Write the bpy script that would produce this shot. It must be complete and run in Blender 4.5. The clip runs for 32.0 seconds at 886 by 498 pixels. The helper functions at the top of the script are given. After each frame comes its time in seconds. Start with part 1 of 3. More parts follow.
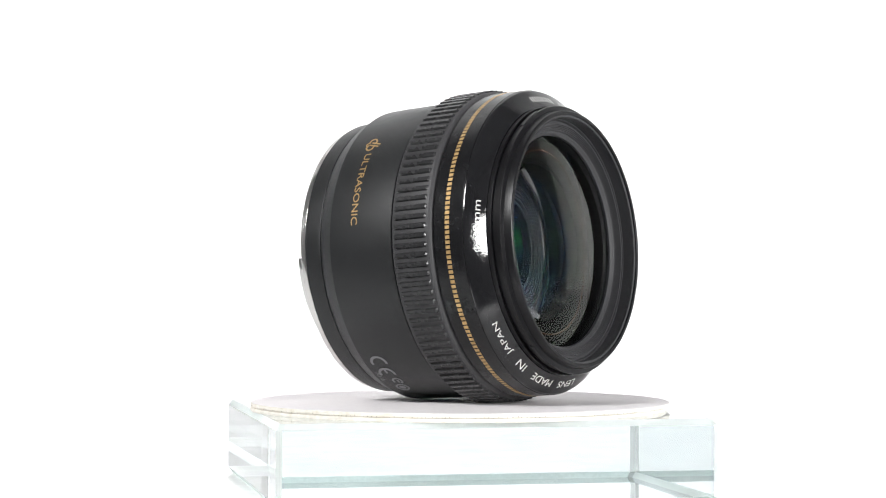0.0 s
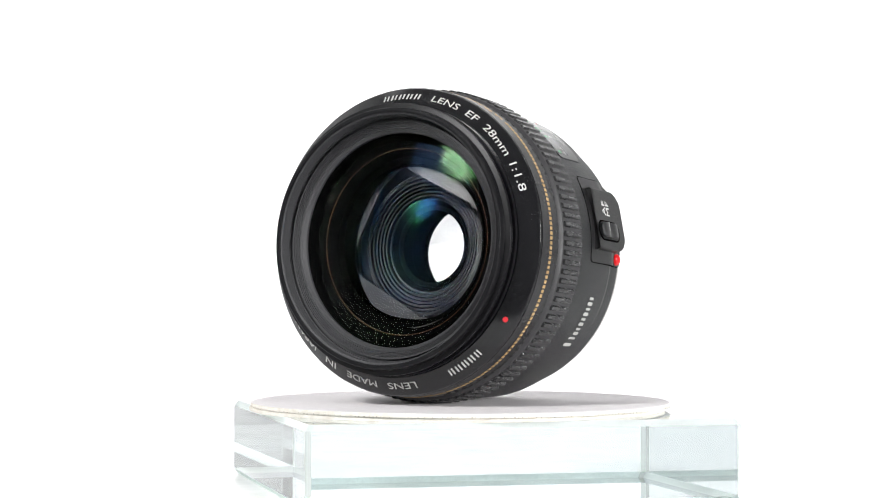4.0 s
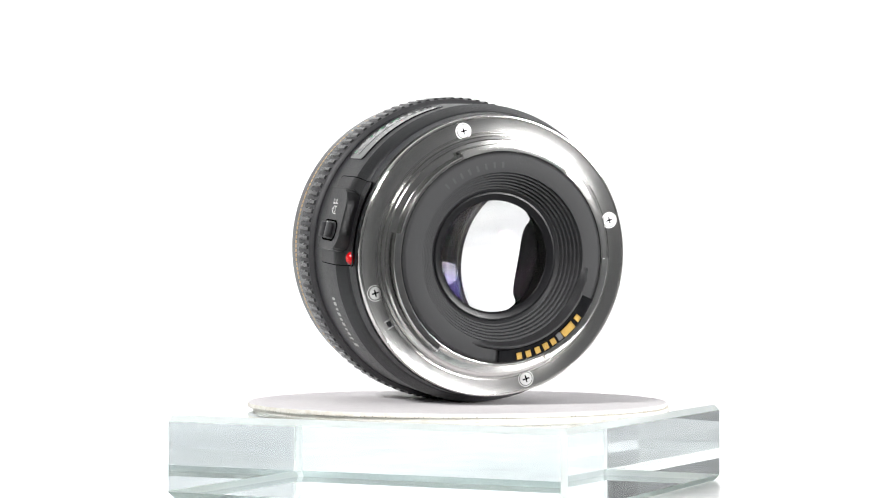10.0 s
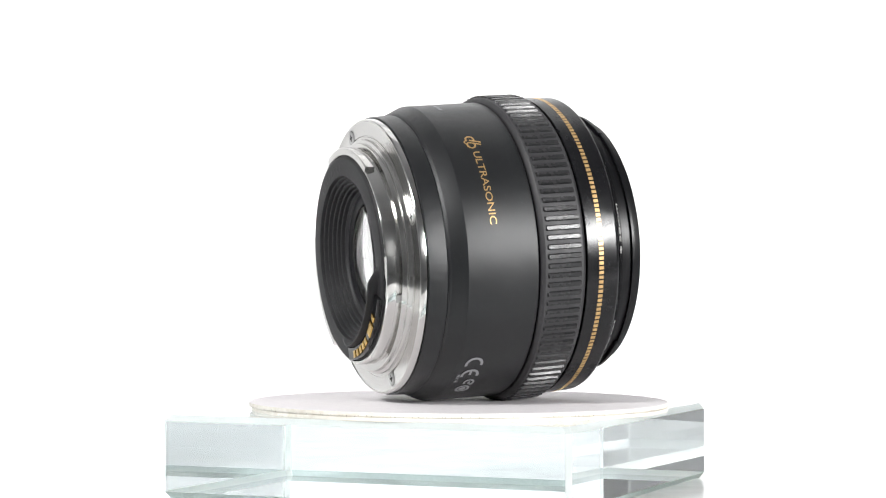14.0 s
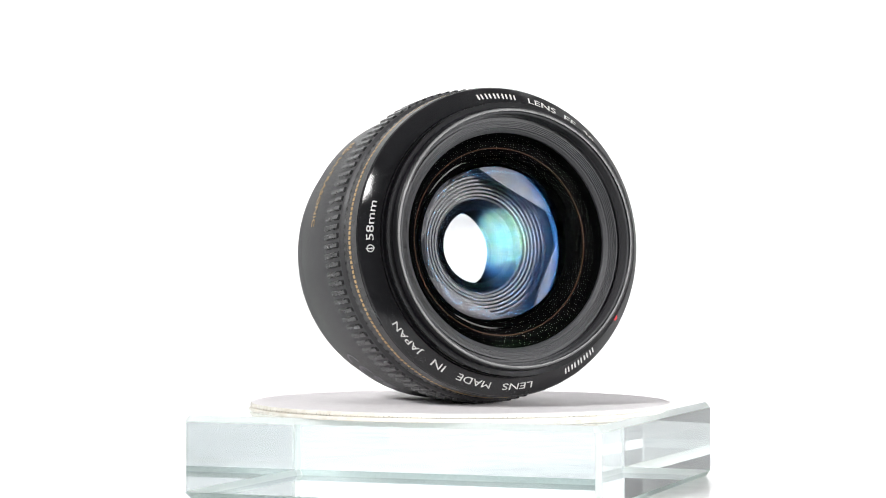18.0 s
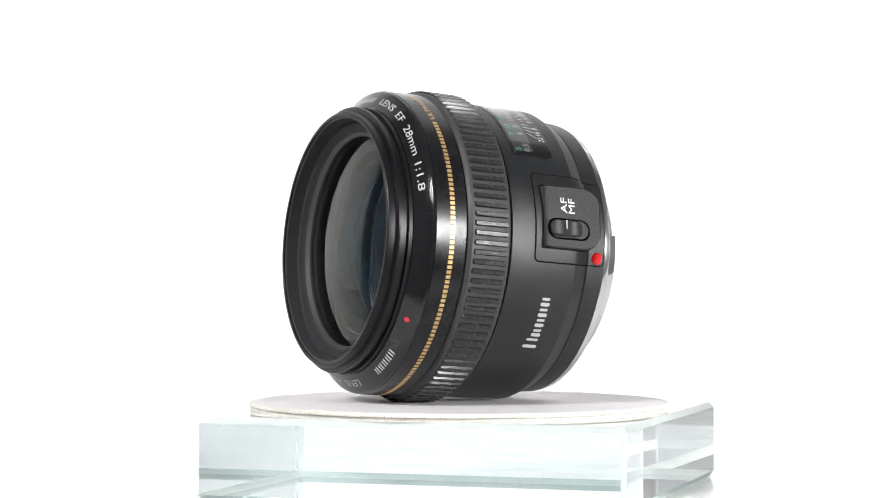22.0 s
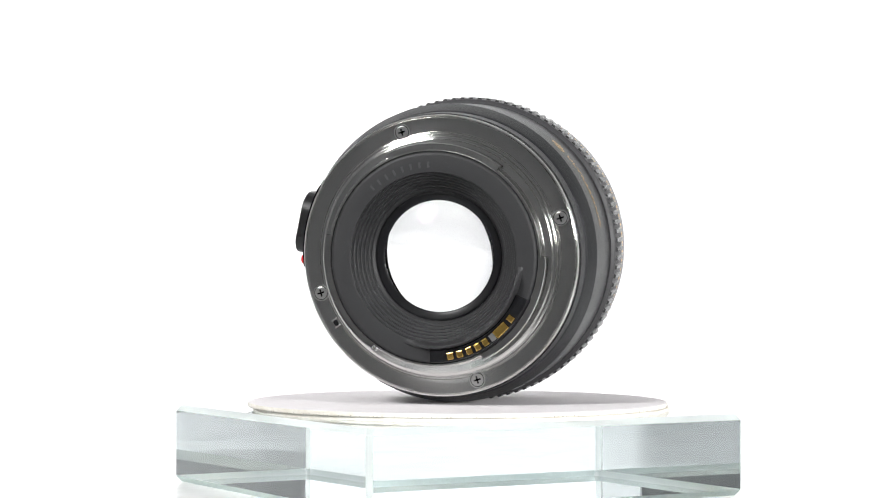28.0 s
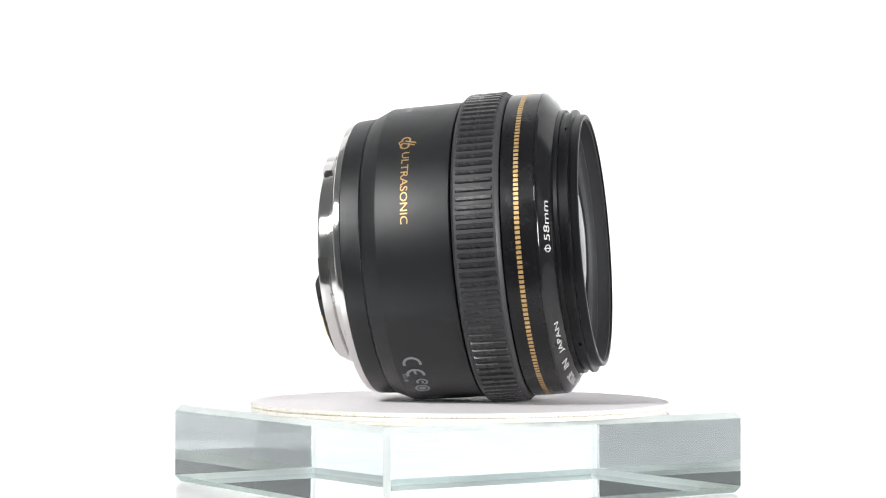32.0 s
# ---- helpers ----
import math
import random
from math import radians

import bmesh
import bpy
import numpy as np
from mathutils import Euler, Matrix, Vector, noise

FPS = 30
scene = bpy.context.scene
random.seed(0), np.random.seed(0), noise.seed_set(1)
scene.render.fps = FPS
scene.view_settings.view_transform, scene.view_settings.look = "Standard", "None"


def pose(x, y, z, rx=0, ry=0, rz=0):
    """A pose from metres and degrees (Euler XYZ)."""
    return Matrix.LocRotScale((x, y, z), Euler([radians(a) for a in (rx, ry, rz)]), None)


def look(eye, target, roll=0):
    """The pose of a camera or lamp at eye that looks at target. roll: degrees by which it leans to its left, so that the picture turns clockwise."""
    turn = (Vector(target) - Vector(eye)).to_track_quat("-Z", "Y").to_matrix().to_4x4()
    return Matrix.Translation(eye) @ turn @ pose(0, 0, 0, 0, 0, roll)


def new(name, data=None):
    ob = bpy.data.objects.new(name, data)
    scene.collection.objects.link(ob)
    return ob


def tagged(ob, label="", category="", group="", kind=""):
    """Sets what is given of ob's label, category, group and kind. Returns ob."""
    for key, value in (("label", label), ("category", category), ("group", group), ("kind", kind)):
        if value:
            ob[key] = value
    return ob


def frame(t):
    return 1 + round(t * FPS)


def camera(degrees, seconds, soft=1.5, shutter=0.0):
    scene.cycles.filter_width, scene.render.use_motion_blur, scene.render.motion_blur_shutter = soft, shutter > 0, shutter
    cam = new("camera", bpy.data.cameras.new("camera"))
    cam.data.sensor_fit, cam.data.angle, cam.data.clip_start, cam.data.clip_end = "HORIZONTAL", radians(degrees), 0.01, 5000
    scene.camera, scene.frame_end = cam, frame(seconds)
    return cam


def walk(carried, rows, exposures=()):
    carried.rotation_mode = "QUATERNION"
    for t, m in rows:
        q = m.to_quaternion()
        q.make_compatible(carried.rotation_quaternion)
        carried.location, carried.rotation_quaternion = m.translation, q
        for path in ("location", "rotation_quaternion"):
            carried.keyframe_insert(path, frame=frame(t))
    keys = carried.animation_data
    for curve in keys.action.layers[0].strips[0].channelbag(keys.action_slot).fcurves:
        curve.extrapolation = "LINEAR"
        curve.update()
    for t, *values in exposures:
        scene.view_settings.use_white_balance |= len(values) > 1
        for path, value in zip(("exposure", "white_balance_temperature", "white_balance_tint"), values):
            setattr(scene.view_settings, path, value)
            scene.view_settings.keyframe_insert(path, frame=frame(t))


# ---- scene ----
# A photographic lens lies on a round board on a thick glass block, which turns clockwise on a white table.
EYE = Vector((0.0, -0.4972, 0.0489))
AHEAD = Vector((-math.sin(radians(0.444)) * math.cos(radians(0.915)), math.cos(radians(0.444)) * math.cos(radians(0.915)), math.sin(radians(0.915))))
cam = camera(24.0, 32.0, soft=1.1)
VIEW = look(EYE, EYE + AHEAD, 0.06)
walk(cam, [(0.0, VIEW), (32.0, VIEW)], [(0.0, 0.0), (32.0, 0.0)])

PERIOD = 16.5            # seconds for one turn
BLOCK_TOP = 0.0187
DISC_TOP = 0.0207

# ---- light: a white sweep lit from above, two soft boxes beside the camera, a dim grey room behind it ----
world = bpy.data.worlds.new("studio_air")
scene.world = world
world.use_nodes = True
world.node_tree.nodes["Background"].inputs[0].default_value = (0.9, 0.93, 1.0, 1)
world.node_tree.nodes["Background"].inputs[1].default_value = 0.02


def area_lamp(name, eye, target, width, height, watts, beam=180.0, colour=(1, 1, 1)):
    data = bpy.data.lights.new(name, "AREA")
    data.shape, data.size, data.size_y, data.energy, data.color = ("ELLIPSE" if width == height else "RECTANGLE"), width, height, watts, colour
    data.spread = radians(beam)
    ob = new(name, data)
    ob.matrix_basis = look(eye, target)
    return ob


area_lamp("overhead_soft_box", (0.0, 0.75, 1.25), (0.0, 0.65, 0.0), 1.5, 0.6, 2.9)
# Two unseen lamps added to whiten the backdrop; narrow beams miss the lens.
area_lamp("added_backdrop_fill_a", (-1.15, 0.15, 0.75), (0.1, 1.0, 0.35), 0.5, 0.8, 3.4, 64.0)
area_lamp("added_backdrop_fill_b", (1.15, 0.15, 0.75), (-0.1, 1.0, 0.35), 0.5, 0.8, 3.4, 64.0)
area_lamp("soft_box_right", (0.705, -0.646, 0.205), (0, 0, 0.05), 0.25, 0.25, 11.5)
area_lamp("soft_box_left", (-0.535, -0.620, 0.572), (0, 0, 0.05), 0.25, 0.25, 9.3)


# ---- materials ----
def shader(name, base, rough=0.5, metal=0.0, **more):
    m = bpy.data.materials.new(name)
    m.use_nodes = True
    p = m.node_tree.nodes["Principled BSDF"]
    p.inputs["Base Color"].default_value = (*base, 1)
    p.inputs["Roughness"].default_value = rough
    p.inputs["Metallic"].default_value = metal
    for key, value in more.items():
        p.inputs[key.replace("_", " ").title().replace("Ior", "IOR")].default_value = value
    return m


def node(m, kind, **inputs):
    n = m.node_tree.nodes.new(kind)
    for key, value in inputs.items():
        n.inputs[key.replace("_", " ")].default_value = value
    return n


def noise_of(m, scale, detail=3.0, rough=0.6):
    co = node(m, "ShaderNodeTexCoord")
    n = node(m, "ShaderNodeTexNoise", Scale=scale, Detail=detail, Roughness=rough)
    m.node_tree.links.new(co.outputs["Object"], n.inputs["Vector"])
    return n.outputs["Fac"]


def spread(m, fac, lo, hi, out_lo, out_hi):
    n = node(m, "ShaderNodeMapRange")
    for k, v in zip((1, 2, 3, 4), (lo, hi, out_lo, out_hi)):
        n.inputs[k].default_value = v
    m.node_tree.links.new(fac, n.inputs[0])
    return n.outputs[0]


def blend(m, fac, a, b):
    n = node(m, "ShaderNodeMix")
    n.data_type = "RGBA"
    m.node_tree.links.new(fac, n.inputs[0])
    for k, c in ((6, a), (7, b)):
        if isinstance(c, tuple):
            n.inputs[k].default_value = (*c, 1)
        else:
            m.node_tree.links.new(c, n.inputs[k])
    return n.outputs[2]


def bump(m, fac, strength, distance):
    n = node(m, "ShaderNodeBump", Strength=strength, Distance=distance)
    m.node_tree.links.new(fac, n.inputs["Height"])
    m.node_tree.links.new(n.outputs[0], m.node_tree.nodes["Principled BSDF"].inputs["Normal"])


def wire(m, socket, name):
    m.node_tree.links.new(socket, m.node_tree.nodes["Principled BSDF"].inputs[name])


def dusty(m, base, amount, dust=(0.35, 0.35, 0.36)):
    """Fine pale dust specks over the base colour, thicker in patches."""
    fine = noise_of(m, 4200, 1.0, 0.4)
    patch = noise_of(m, 130, 2.0, 0.5)
    mul = node(m, "ShaderNodeMath")
    mul.operation = "MULTIPLY"
    m.node_tree.links.new(spread(m, fine, 0.68, 0.76, 0.0, 1.0), mul.inputs[0])
    m.node_tree.links.new(spread(m, patch, 0.42, 0.70, 0.0, amount), mul.inputs[1])
    wire(m, blend(m, mul.outputs[0], base, dust), "Base Color")


black_paint = shader("satin_black_paint", (0.012, 0.012, 0.013), 0.3, specular_ior_level=0.48)
dusty(black_paint, (0.0078, 0.0084, 0.0094), 0.12)
wire(black_paint, spread(black_paint, noise_of(black_paint, 90, 3), 0.3, 0.7, 0.35, 0.41), "Roughness")
bump(black_paint, noise_of(black_paint, 8000, 1.0), 0.9, 0.00004)

panel_plastic = shader("stippled_black_plastic", (0.012, 0.012, 0.013), 0.4, specular_ior_level=0.38)
dusty(panel_plastic, (0.009, 0.009, 0.0095), 0.2)
bump(panel_plastic, noise_of(panel_plastic, 2600, 1.5), 0.9, 0.00007)

gloss_black = shader("glossy_black_plastic", (0.008, 0.008, 0.009), 0.16)
dusty(gloss_black, (0.008, 0.008, 0.009), 0.4)
wire(gloss_black, spread(gloss_black, noise_of(gloss_black, 220, 4), 0.3, 0.75, 0.05, 0.10), "Roughness")
bump(gloss_black, noise_of(gloss_black, 3200, 1.5), 0.35, 0.00004)

satin_black = shader("satin_black_enamel", (0.009, 0.009, 0.010), 0.24, specular_ior_level=0.33)
dusty(satin_black, (0.006, 0.006, 0.007), 0.3)
wire(satin_black, spread(satin_black, noise_of(satin_black, 220, 4), 0.3, 0.75, 0.19, 0.32), "Roughness")

rubber = shader("black_grip_rubber", (0.026, 0.026, 0.028), 0.55)
dusty(rubber, (0.030, 0.0295, 0.0315), 0.2)
wire(rubber, spread(rubber, noise_of(rubber, 300, 4), 0.3, 0.7, 0.46, 0.62), "Roughness")
bump(rubber, noise_of(rubber, 1500, 3.0), 0.3, 0.00008)

rib_rubber = shader("worn_rib_rubber", (0.014, 0.014, 0.015), 0.26, specular_ior_level=0.4)
dusty(rib_rubber, (0.022, 0.022, 0.023), 0.45)
wire(rib_rubber, spread(rib_rubber, noise_of(rib_rubber, 300, 2), 0.3, 0.7, 0.22, 0.30), "Roughness")
bump(rib_rubber, noise_of(rib_rubber, 4500, 2.0), 0.5, 0.00006)
slider_black = shader("worn_black_slider", (0.016, 0.016, 0.017), 0.36)
wire(slider_black, spread(slider_black, noise_of(slider_black, 700, 4), 0.3, 0.7, 0.28, 0.48), "Roughness")
matte_black = shader("matte_black_plastic", (0.020, 0.020, 0.022), 0.6)
dusty(matte_black, (0.014, 0.014, 0.0152), 0.15)
bump(matte_black, noise_of(matte_black, 1800, 2.0), 0.4, 0.00006)

ridged_black = shader("ridged_dull_black", (0.044, 0.044, 0.047), 0.5, specular_ior_level=0.4)
dusty(ridged_black, (0.044, 0.044, 0.047), 0.3)
bump(ridged_black, noise_of(ridged_black, 4200, 2.0), 0.8, 0.00012)

plate_black = shader("dull_black_metal_plate", (0.026, 0.026, 0.027), 0.45, specular_ior_level=0.3)
bump(plate_black, noise_of(plate_black, 900, 3.0), 0.2, 0.00003)

inner_black = shader("black_lens_interior", (0.006, 0.006, 0.0065), 0.36, specular_ior_level=0.28)
wire(inner_black, spread(inner_black, noise_of(inner_black, 400, 1), 0.3, 0.7, 0.36, 0.42), "Roughness")
velvet_black = shader("flat_black_baffle", (0.0012, 0.0012, 0.0013), 0.9, specular_ior_level=0.0)

chrome = shader("worn_chromed_brass", (0.65, 0.642, 0.625), 0.14, 1.0)
wire(chrome, spread(chrome, noise_of(chrome, 1200, 5), 0.3, 0.75, 0.08, 0.12), "Roughness")
turned_chrome = shader("turned_chromed_brass", (0.65, 0.642, 0.625), 0.2, 1.0, anisotropic=0.75, anisotropic_rotation=0.25)
wire(turned_chrome, spread(turned_chrome, noise_of(turned_chrome, 1200, 5), 0.3, 0.75, 0.12, 0.17), "Roughness")
around = node(turned_chrome, "ShaderNodeTangent")
around.direction_type, around.axis = "RADIAL", "X"
wire(turned_chrome, around.outputs[0], "Tangent")
bump(turned_chrome, noise_of(turned_chrome, 1900, 2.0), 0.18, 0.00003)
steel = shader("bright_screw_steel", (0.50, 0.50, 0.495), 0.30, 1.0)
stamp_grey = shader("pale_stamped_plastic", (0.033, 0.033, 0.035), 0.6)
filter_black = shader("black_anodised_ring", (0.007, 0.007, 0.008), 0.22, specular_ior_level=0.22)
wire(filter_black, spread(filter_black, noise_of(filter_black, 220, 3), 0.3, 0.75, 0.28, 0.36), "Roughness")

gold_paint = shader("gold_foil", (0.62, 0.44, 0.20), 0.40, 0.55)
wire(gold_paint, blend(gold_paint, spread(gold_paint, noise_of(gold_paint, 800, 3), 0.35, 0.7, 0, 1), (0.56, 0.37, 0.16), (0.44, 0.28, 0.11)), "Base Color")
gold_metal = shader("gold_plated_contact", (0.62, 0.40, 0.11), 0.24, 1.0)
grey_scale = shader("pale_grey_scale_printing", (0.21, 0.21, 0.20), 0.5)
white_paint = shader("white_printing", (0.72, 0.72, 0.70), 0.5)
silver_print = shader("silver_grey_printing", (0.46, 0.46, 0.44), 0.45)
engraved_white = shader("engraved_off_white_paint", (0.50, 0.50, 0.485), 0.6)
grey_print = shader("dull_grey_printing", (0.22, 0.22, 0.23), 0.5)
green_print = shader("green_printing", (0.02, 0.26, 0.10), 0.5)
red_print = shader("red_printing", (0.60, 0.02, 0.03), 0.4)
red_gloss = shader("glossy_red_plastic", (0.62, 0.008, 0.010), 0.12)
scale_grey = shader("dark_grey_scale_drum", (0.018, 0.018, 0.018), 0.35, specular_ior_level=0.3, coat_weight=1.0, coat_roughness=0.05)
grey_nylon = shader("grey_plastic", (0.10, 0.10, 0.10), 0.4)
brown_ring = shader("dark_bronze_ring", (0.022, 0.008, 0.0025), 0.6, 0.0, specular_ior_level=0.1)


def glass(name, colour, tint, ior=1.52, rough=0.0):
    m = shader(name, colour, rough)
    p = m.node_tree.nodes["Principled BSDF"]
    p.inputs["Transmission Weight"].default_value = 1.0
    p.inputs["IOR"].default_value = ior
    p.inputs["Specular Tint"].default_value = (*tint, 1)
    return m


def coated(name, tint, bare=0.0, haze=0.09):
    """Lens glass: clear refraction and the faint coloured gloss of its coating; what is bare mirrors at a slant as well."""
    m = glass(name, (1, 1, 1), (bare, bare * 0.93, bare * 0.85))
    tree = m.node_tree
    clear = tree.nodes["Principled BSDF"] if bare else node(m, "ShaderNodeBsdfRefraction", Color=(1, 1, 1, 1), Roughness=0.0, IOR=1.52)
    sheen = node(m, "ShaderNodeBsdfGlossy", Color=(*(0.04 * c for c in tint), 1), Roughness=haze)
    sheen.distribution = "BECKMANN"
    both = node(m, "ShaderNodeAddShader")
    tree.links.new(clear.outputs[0], both.inputs[0])
    tree.links.new(sheen.outputs[0], both.inputs[1])
    tree.links.new(both.outputs[0], tree.nodes["Material Output"].inputs["Surface"])
    return m


front_glass = coated("coated_front_glass", (0.06, 0.15, 0.055), 0.02, 0.10)
inner_face_glass = coated("blue_coated_inner_face", (0.004, 0.008, 0.016))
blue_glass = coated("blue_coated_glass", (0.03, 0.13, 0.40), 0.0, 0.06)
pale_blue_glass = coated("pale_blue_coated_glass", (0.022, 0.085, 0.24), 0.0, 0.10)
clear_glass = coated("clear_coated_glass", (0.01, 0.01, 0.02))
green_glass = coated("green_coated_glass", (0.03, 0.20, 0.06), 0.0, 0.06)
pale_green_glass = coated("pale_green_coated_glass", (0.03, 0.20, 0.06), 1.0)
rear_glass = coated("coated_rear_glass", (0.30, 0.09, 0.30), 0.15)
violet_glass = coated("violet_coated_glass", (0.08, 0.08, 0.28), 1.0)
amber_glass = coated("amber_coated_glass", (0.30, 0.12, 0.05), 1.0)
ground_glass = glass("ground_glass_edge", (0.88, 0.93, 0.92), (1, 1, 1), 1.51, 0.5)
ground_glass.node_tree.nodes["Principled BSDF"].inputs["Transmission Weight"].default_value = 0.25


def frosted(m, amount, colour):
    """Lets a ground face pass scattered light from behind."""
    tree = m.node_tree
    mix, through_light = node(m, "ShaderNodeMixShader", Fac=amount), node(m, "ShaderNodeBsdfTranslucent", Color=(*colour, 1))
    tree.links.new(tree.nodes["Principled BSDF"].outputs[0], mix.inputs[1])
    tree.links.new(through_light.outputs[0], mix.inputs[2])
    tree.links.new(mix.outputs[0], tree.nodes["Material Output"].inputs["Surface"])


frosted(ground_glass, 0.6, (0.93, 0.97, 0.96))
# Bottom chamfers: shade at the table put into the colour, over mottled grime.
edge_shade_grime = glass("shaded_dusty_glass_edge", (0.4, 0.55, 0.53), (1, 1, 1), 1.51, 0.4)
wire(edge_shade_grime, blend(edge_shade_grime, spread(edge_shade_grime, noise_of(edge_shade_grime, 1600, 4), 0.35, 0.65, 0, 1), (0.20, 0.28, 0.27), (0.10, 0.15, 0.145)), "Base Color")
frosted(edge_shade_grime, 0.3, (0.80, 0.92, 0.90))
block_glass = glass("pale_green_block_glass", (0.80, 0.875, 0.885), (1, 1, 1), 1.51)

table_white = shader("white_acrylic_sheet", (0.86, 0.86, 0.86), 0.2)
wire(table_white, spread(table_white, noise_of(table_white, 60, 4), 0.3, 0.7, 0.14, 0.24), "Roughness")
room_grey = shader("pale_grey_wall_paint", (0.55, 0.55, 0.56), 0.8)
wire(room_grey, blend(room_grey, spread(room_grey, noise_of(room_grey, 8, 4), 0.3, 0.7, 0, 1), (0.66, 0.66, 0.67), (0.60, 0.60, 0.61)), "Base Color")
side_grey = shader("pale_grey_side_wall_paint", (0.73, 0.74, 0.745), 0.85)
wire(side_grey, blend(side_grey, spread(side_grey, noise_of(side_grey, 8, 4), 0.3, 0.7, 0, 1), (0.76, 0.77, 0.775), (0.70, 0.71, 0.715)), "Base Color")
grey_wall = shader("mid_grey_wall_paint", (0.47, 0.475, 0.48), 0.85)
wire(grey_wall, blend(grey_wall, spread(grey_wall, noise_of(grey_wall, 8, 4), 0.3, 0.7, 0, 1), (0.49, 0.495, 0.50), (0.45, 0.455, 0.46)), "Base Color")

board_top = shader("pale_pinkish_card", (0.74, 0.70, 0.71), 0.75)
wire(board_top, blend(board_top, spread(board_top, noise_of(board_top, 700, 5), 0.3, 0.7, 0, 1), (0.81, 0.78, 0.79), (0.75, 0.72, 0.73)), "Base Color")
bump(board_top, noise_of(board_top, 900, 5), 0.3, 0.0001)
board_edge = shader("cream_card_edge", (0.78, 0.73, 0.64), 0.8)
wire(board_edge, blend(board_edge, spread(board_edge, noise_of(board_edge, 500, 5), 0.35, 0.7, 0, 1), (0.80, 0.77, 0.71), (0.66, 0.61, 0.53)), "Base Color")


pit_brown = shader("dark_pit", (0.16, 0.13, 0.09), 0.9)


# ---- building helpers ----
def finish(bm, angle=14.0):
    bmesh.ops.recalc_face_normals(bm, faces=bm.faces)
    for f in bm.faces:
        f.smooth = True
    for e in bm.edges:
        e.smooth = len(e.link_faces) == 2 and e.calc_face_angle(0) < radians(angle)


def mesh_of(name, bm, material):
    finish(bm)
    me = bpy.data.meshes.new(name)
    bm.to_mesh(me)
    bm.free()
    me.materials.append(material)
    return me


def part(name, bm, material, parent, label="", place=None):
    """One mesh object under a thing or a part."""
    ob = new(name, mesh_of(name, bm, material))
    ob.parent = parent
    if place is not None:
        ob.matrix_basis = place
    if label:
        tagged(ob, label)
    return ob


def single(name, bm, material):
    return new(name, mesh_of(name, bm, material))


def soften(profile, cut, closed=True):
    """Rounds the corners of a profile of (s, r) points."""
    out, n = [], len(profile)
    for i, p in enumerate(profile):
        if not closed and i in (0, n - 1):
            out.append(p)
            continue
        p = Vector(p)
        a, b = Vector(profile[i - 1]) - p, Vector(profile[(i + 1) % n]) - p
        la, lb = a.length, b.length
        if la < 1e-6 or lb < 1e-6 or abs(a.angle(b) - math.pi) < radians(8):
            out.append(tuple(p))
            continue
        c = min(cut, la * 0.4, lb * 0.4)
        pa, pb = p + a * (c / la), p + b * (c / lb)
        mid = (pa + pb) / 4 + p / 2
        out += [tuple(pa), tuple(mid), tuple(pb)]
    return out


def turned(profile, segs=160, closed=True, a0=0.0, a1=360.0):
    """A solid of revolution about the x axis from (s, r) in millimetres; angle 0 is up, 90 is +y."""
    bm = bmesh.new()
    whole = abs(a1 - a0) >= 359.9
    count = segs if whole else max(2, int(segs * abs(a1 - a0) / 360)) + 1
    rings = []
    for k in range(count):
        a = radians(a0 + (a1 - a0) * k / (segs if whole else count - 1))
        rings.append([bm.verts.new((s * 0.001, r * 0.001 * math.sin(a), r * 0.001 * math.cos(a))) for s, r in profile])
    n = len(profile)
    for k in range(count if whole else count - 1):
        p, q = rings[k], rings[(k + 1) % count]
        for j in range(n if closed else n - 1):
            bm.faces.new((p[j], p[(j + 1) % n], q[(j + 1) % n], q[j]))
    if not whole and closed:
        bm.faces.new(rings[0])
        bm.faces.new(rings[-1][::-1])
    return bm


def slab(width, height, depth, bevel=0.0, steps=2, nx=1, ny=1, corner=0.0):
    """A flat plate in millimetres, u by v, centred, from w = 0 up to depth, with rounded corners and edges."""
    bm = bmesh.new()
    c = max(corner, 1e-4)
    outline = []
    for cx, cy, start in ((1, 1, 0), (-1, 1, 90), (-1, -1, 180), (1, -1, 270)):
        for k in range(5 if corner else 1):
            a = radians(start + (90 * k / 4 if corner else 45))
            outline.append((cx * (width / 2 - c) + c * math.cos(a), cy * (height / 2 - c) + c * math.sin(a)))
    levels = [(0.0, 0.0)] + ([(depth - bevel, 0.0), (depth - bevel * 0.3, bevel * 0.3), (depth, bevel)] if bevel else [(depth, 0.0)])
    rows = []
    for w, inset in levels:
        fx, fy = 1 - 2 * inset / width, 1 - 2 * inset / height
        rows.append([bm.verts.new((x * fx, y * fy, w)) for x, y in outline])
    m = len(outline)
    for p, q in zip(rows, rows[1:]):
        for j in range(m):
            bm.faces.new((p[j], p[(j + 1) % m], q[(j + 1) % m], q[j]))
    bm.faces.new(rows[-1])
    bm.faces.new(rows[0][::-1])
    if nx > 1 or ny > 1:
        for axis, count, size in ((0, nx, width), (1, ny, height)):
            for k in range(1, count):
                at = [0, 0, 0]
                at[axis] = size * (k / count - 0.5)
                no = [0, 0, 0]
                no[axis] = 1
                bmesh.ops.bisect_plane(bm, geom=bm.verts[:] + bm.edges[:] + bm.faces[:], plane_co=at, plane_no=no)
    return bm


def on_barrel(bm, s, theta, r):
    """Lays flat work (u, v, w in mm) on a cylinder: u runs against the angle, v to the front, w outwards."""
    for v in bm.verts:
        a, q = radians(theta) - v.co.x / r, r + v.co.z
        v.co = Vector(((s + v.co.y) * 0.001, q * 0.001 * math.sin(a), q * 0.001 * math.cos(a)))
    return bm


CONE_A, CONE_B = Vector((49.6, 31.35)), Vector((46.67, 35.1))


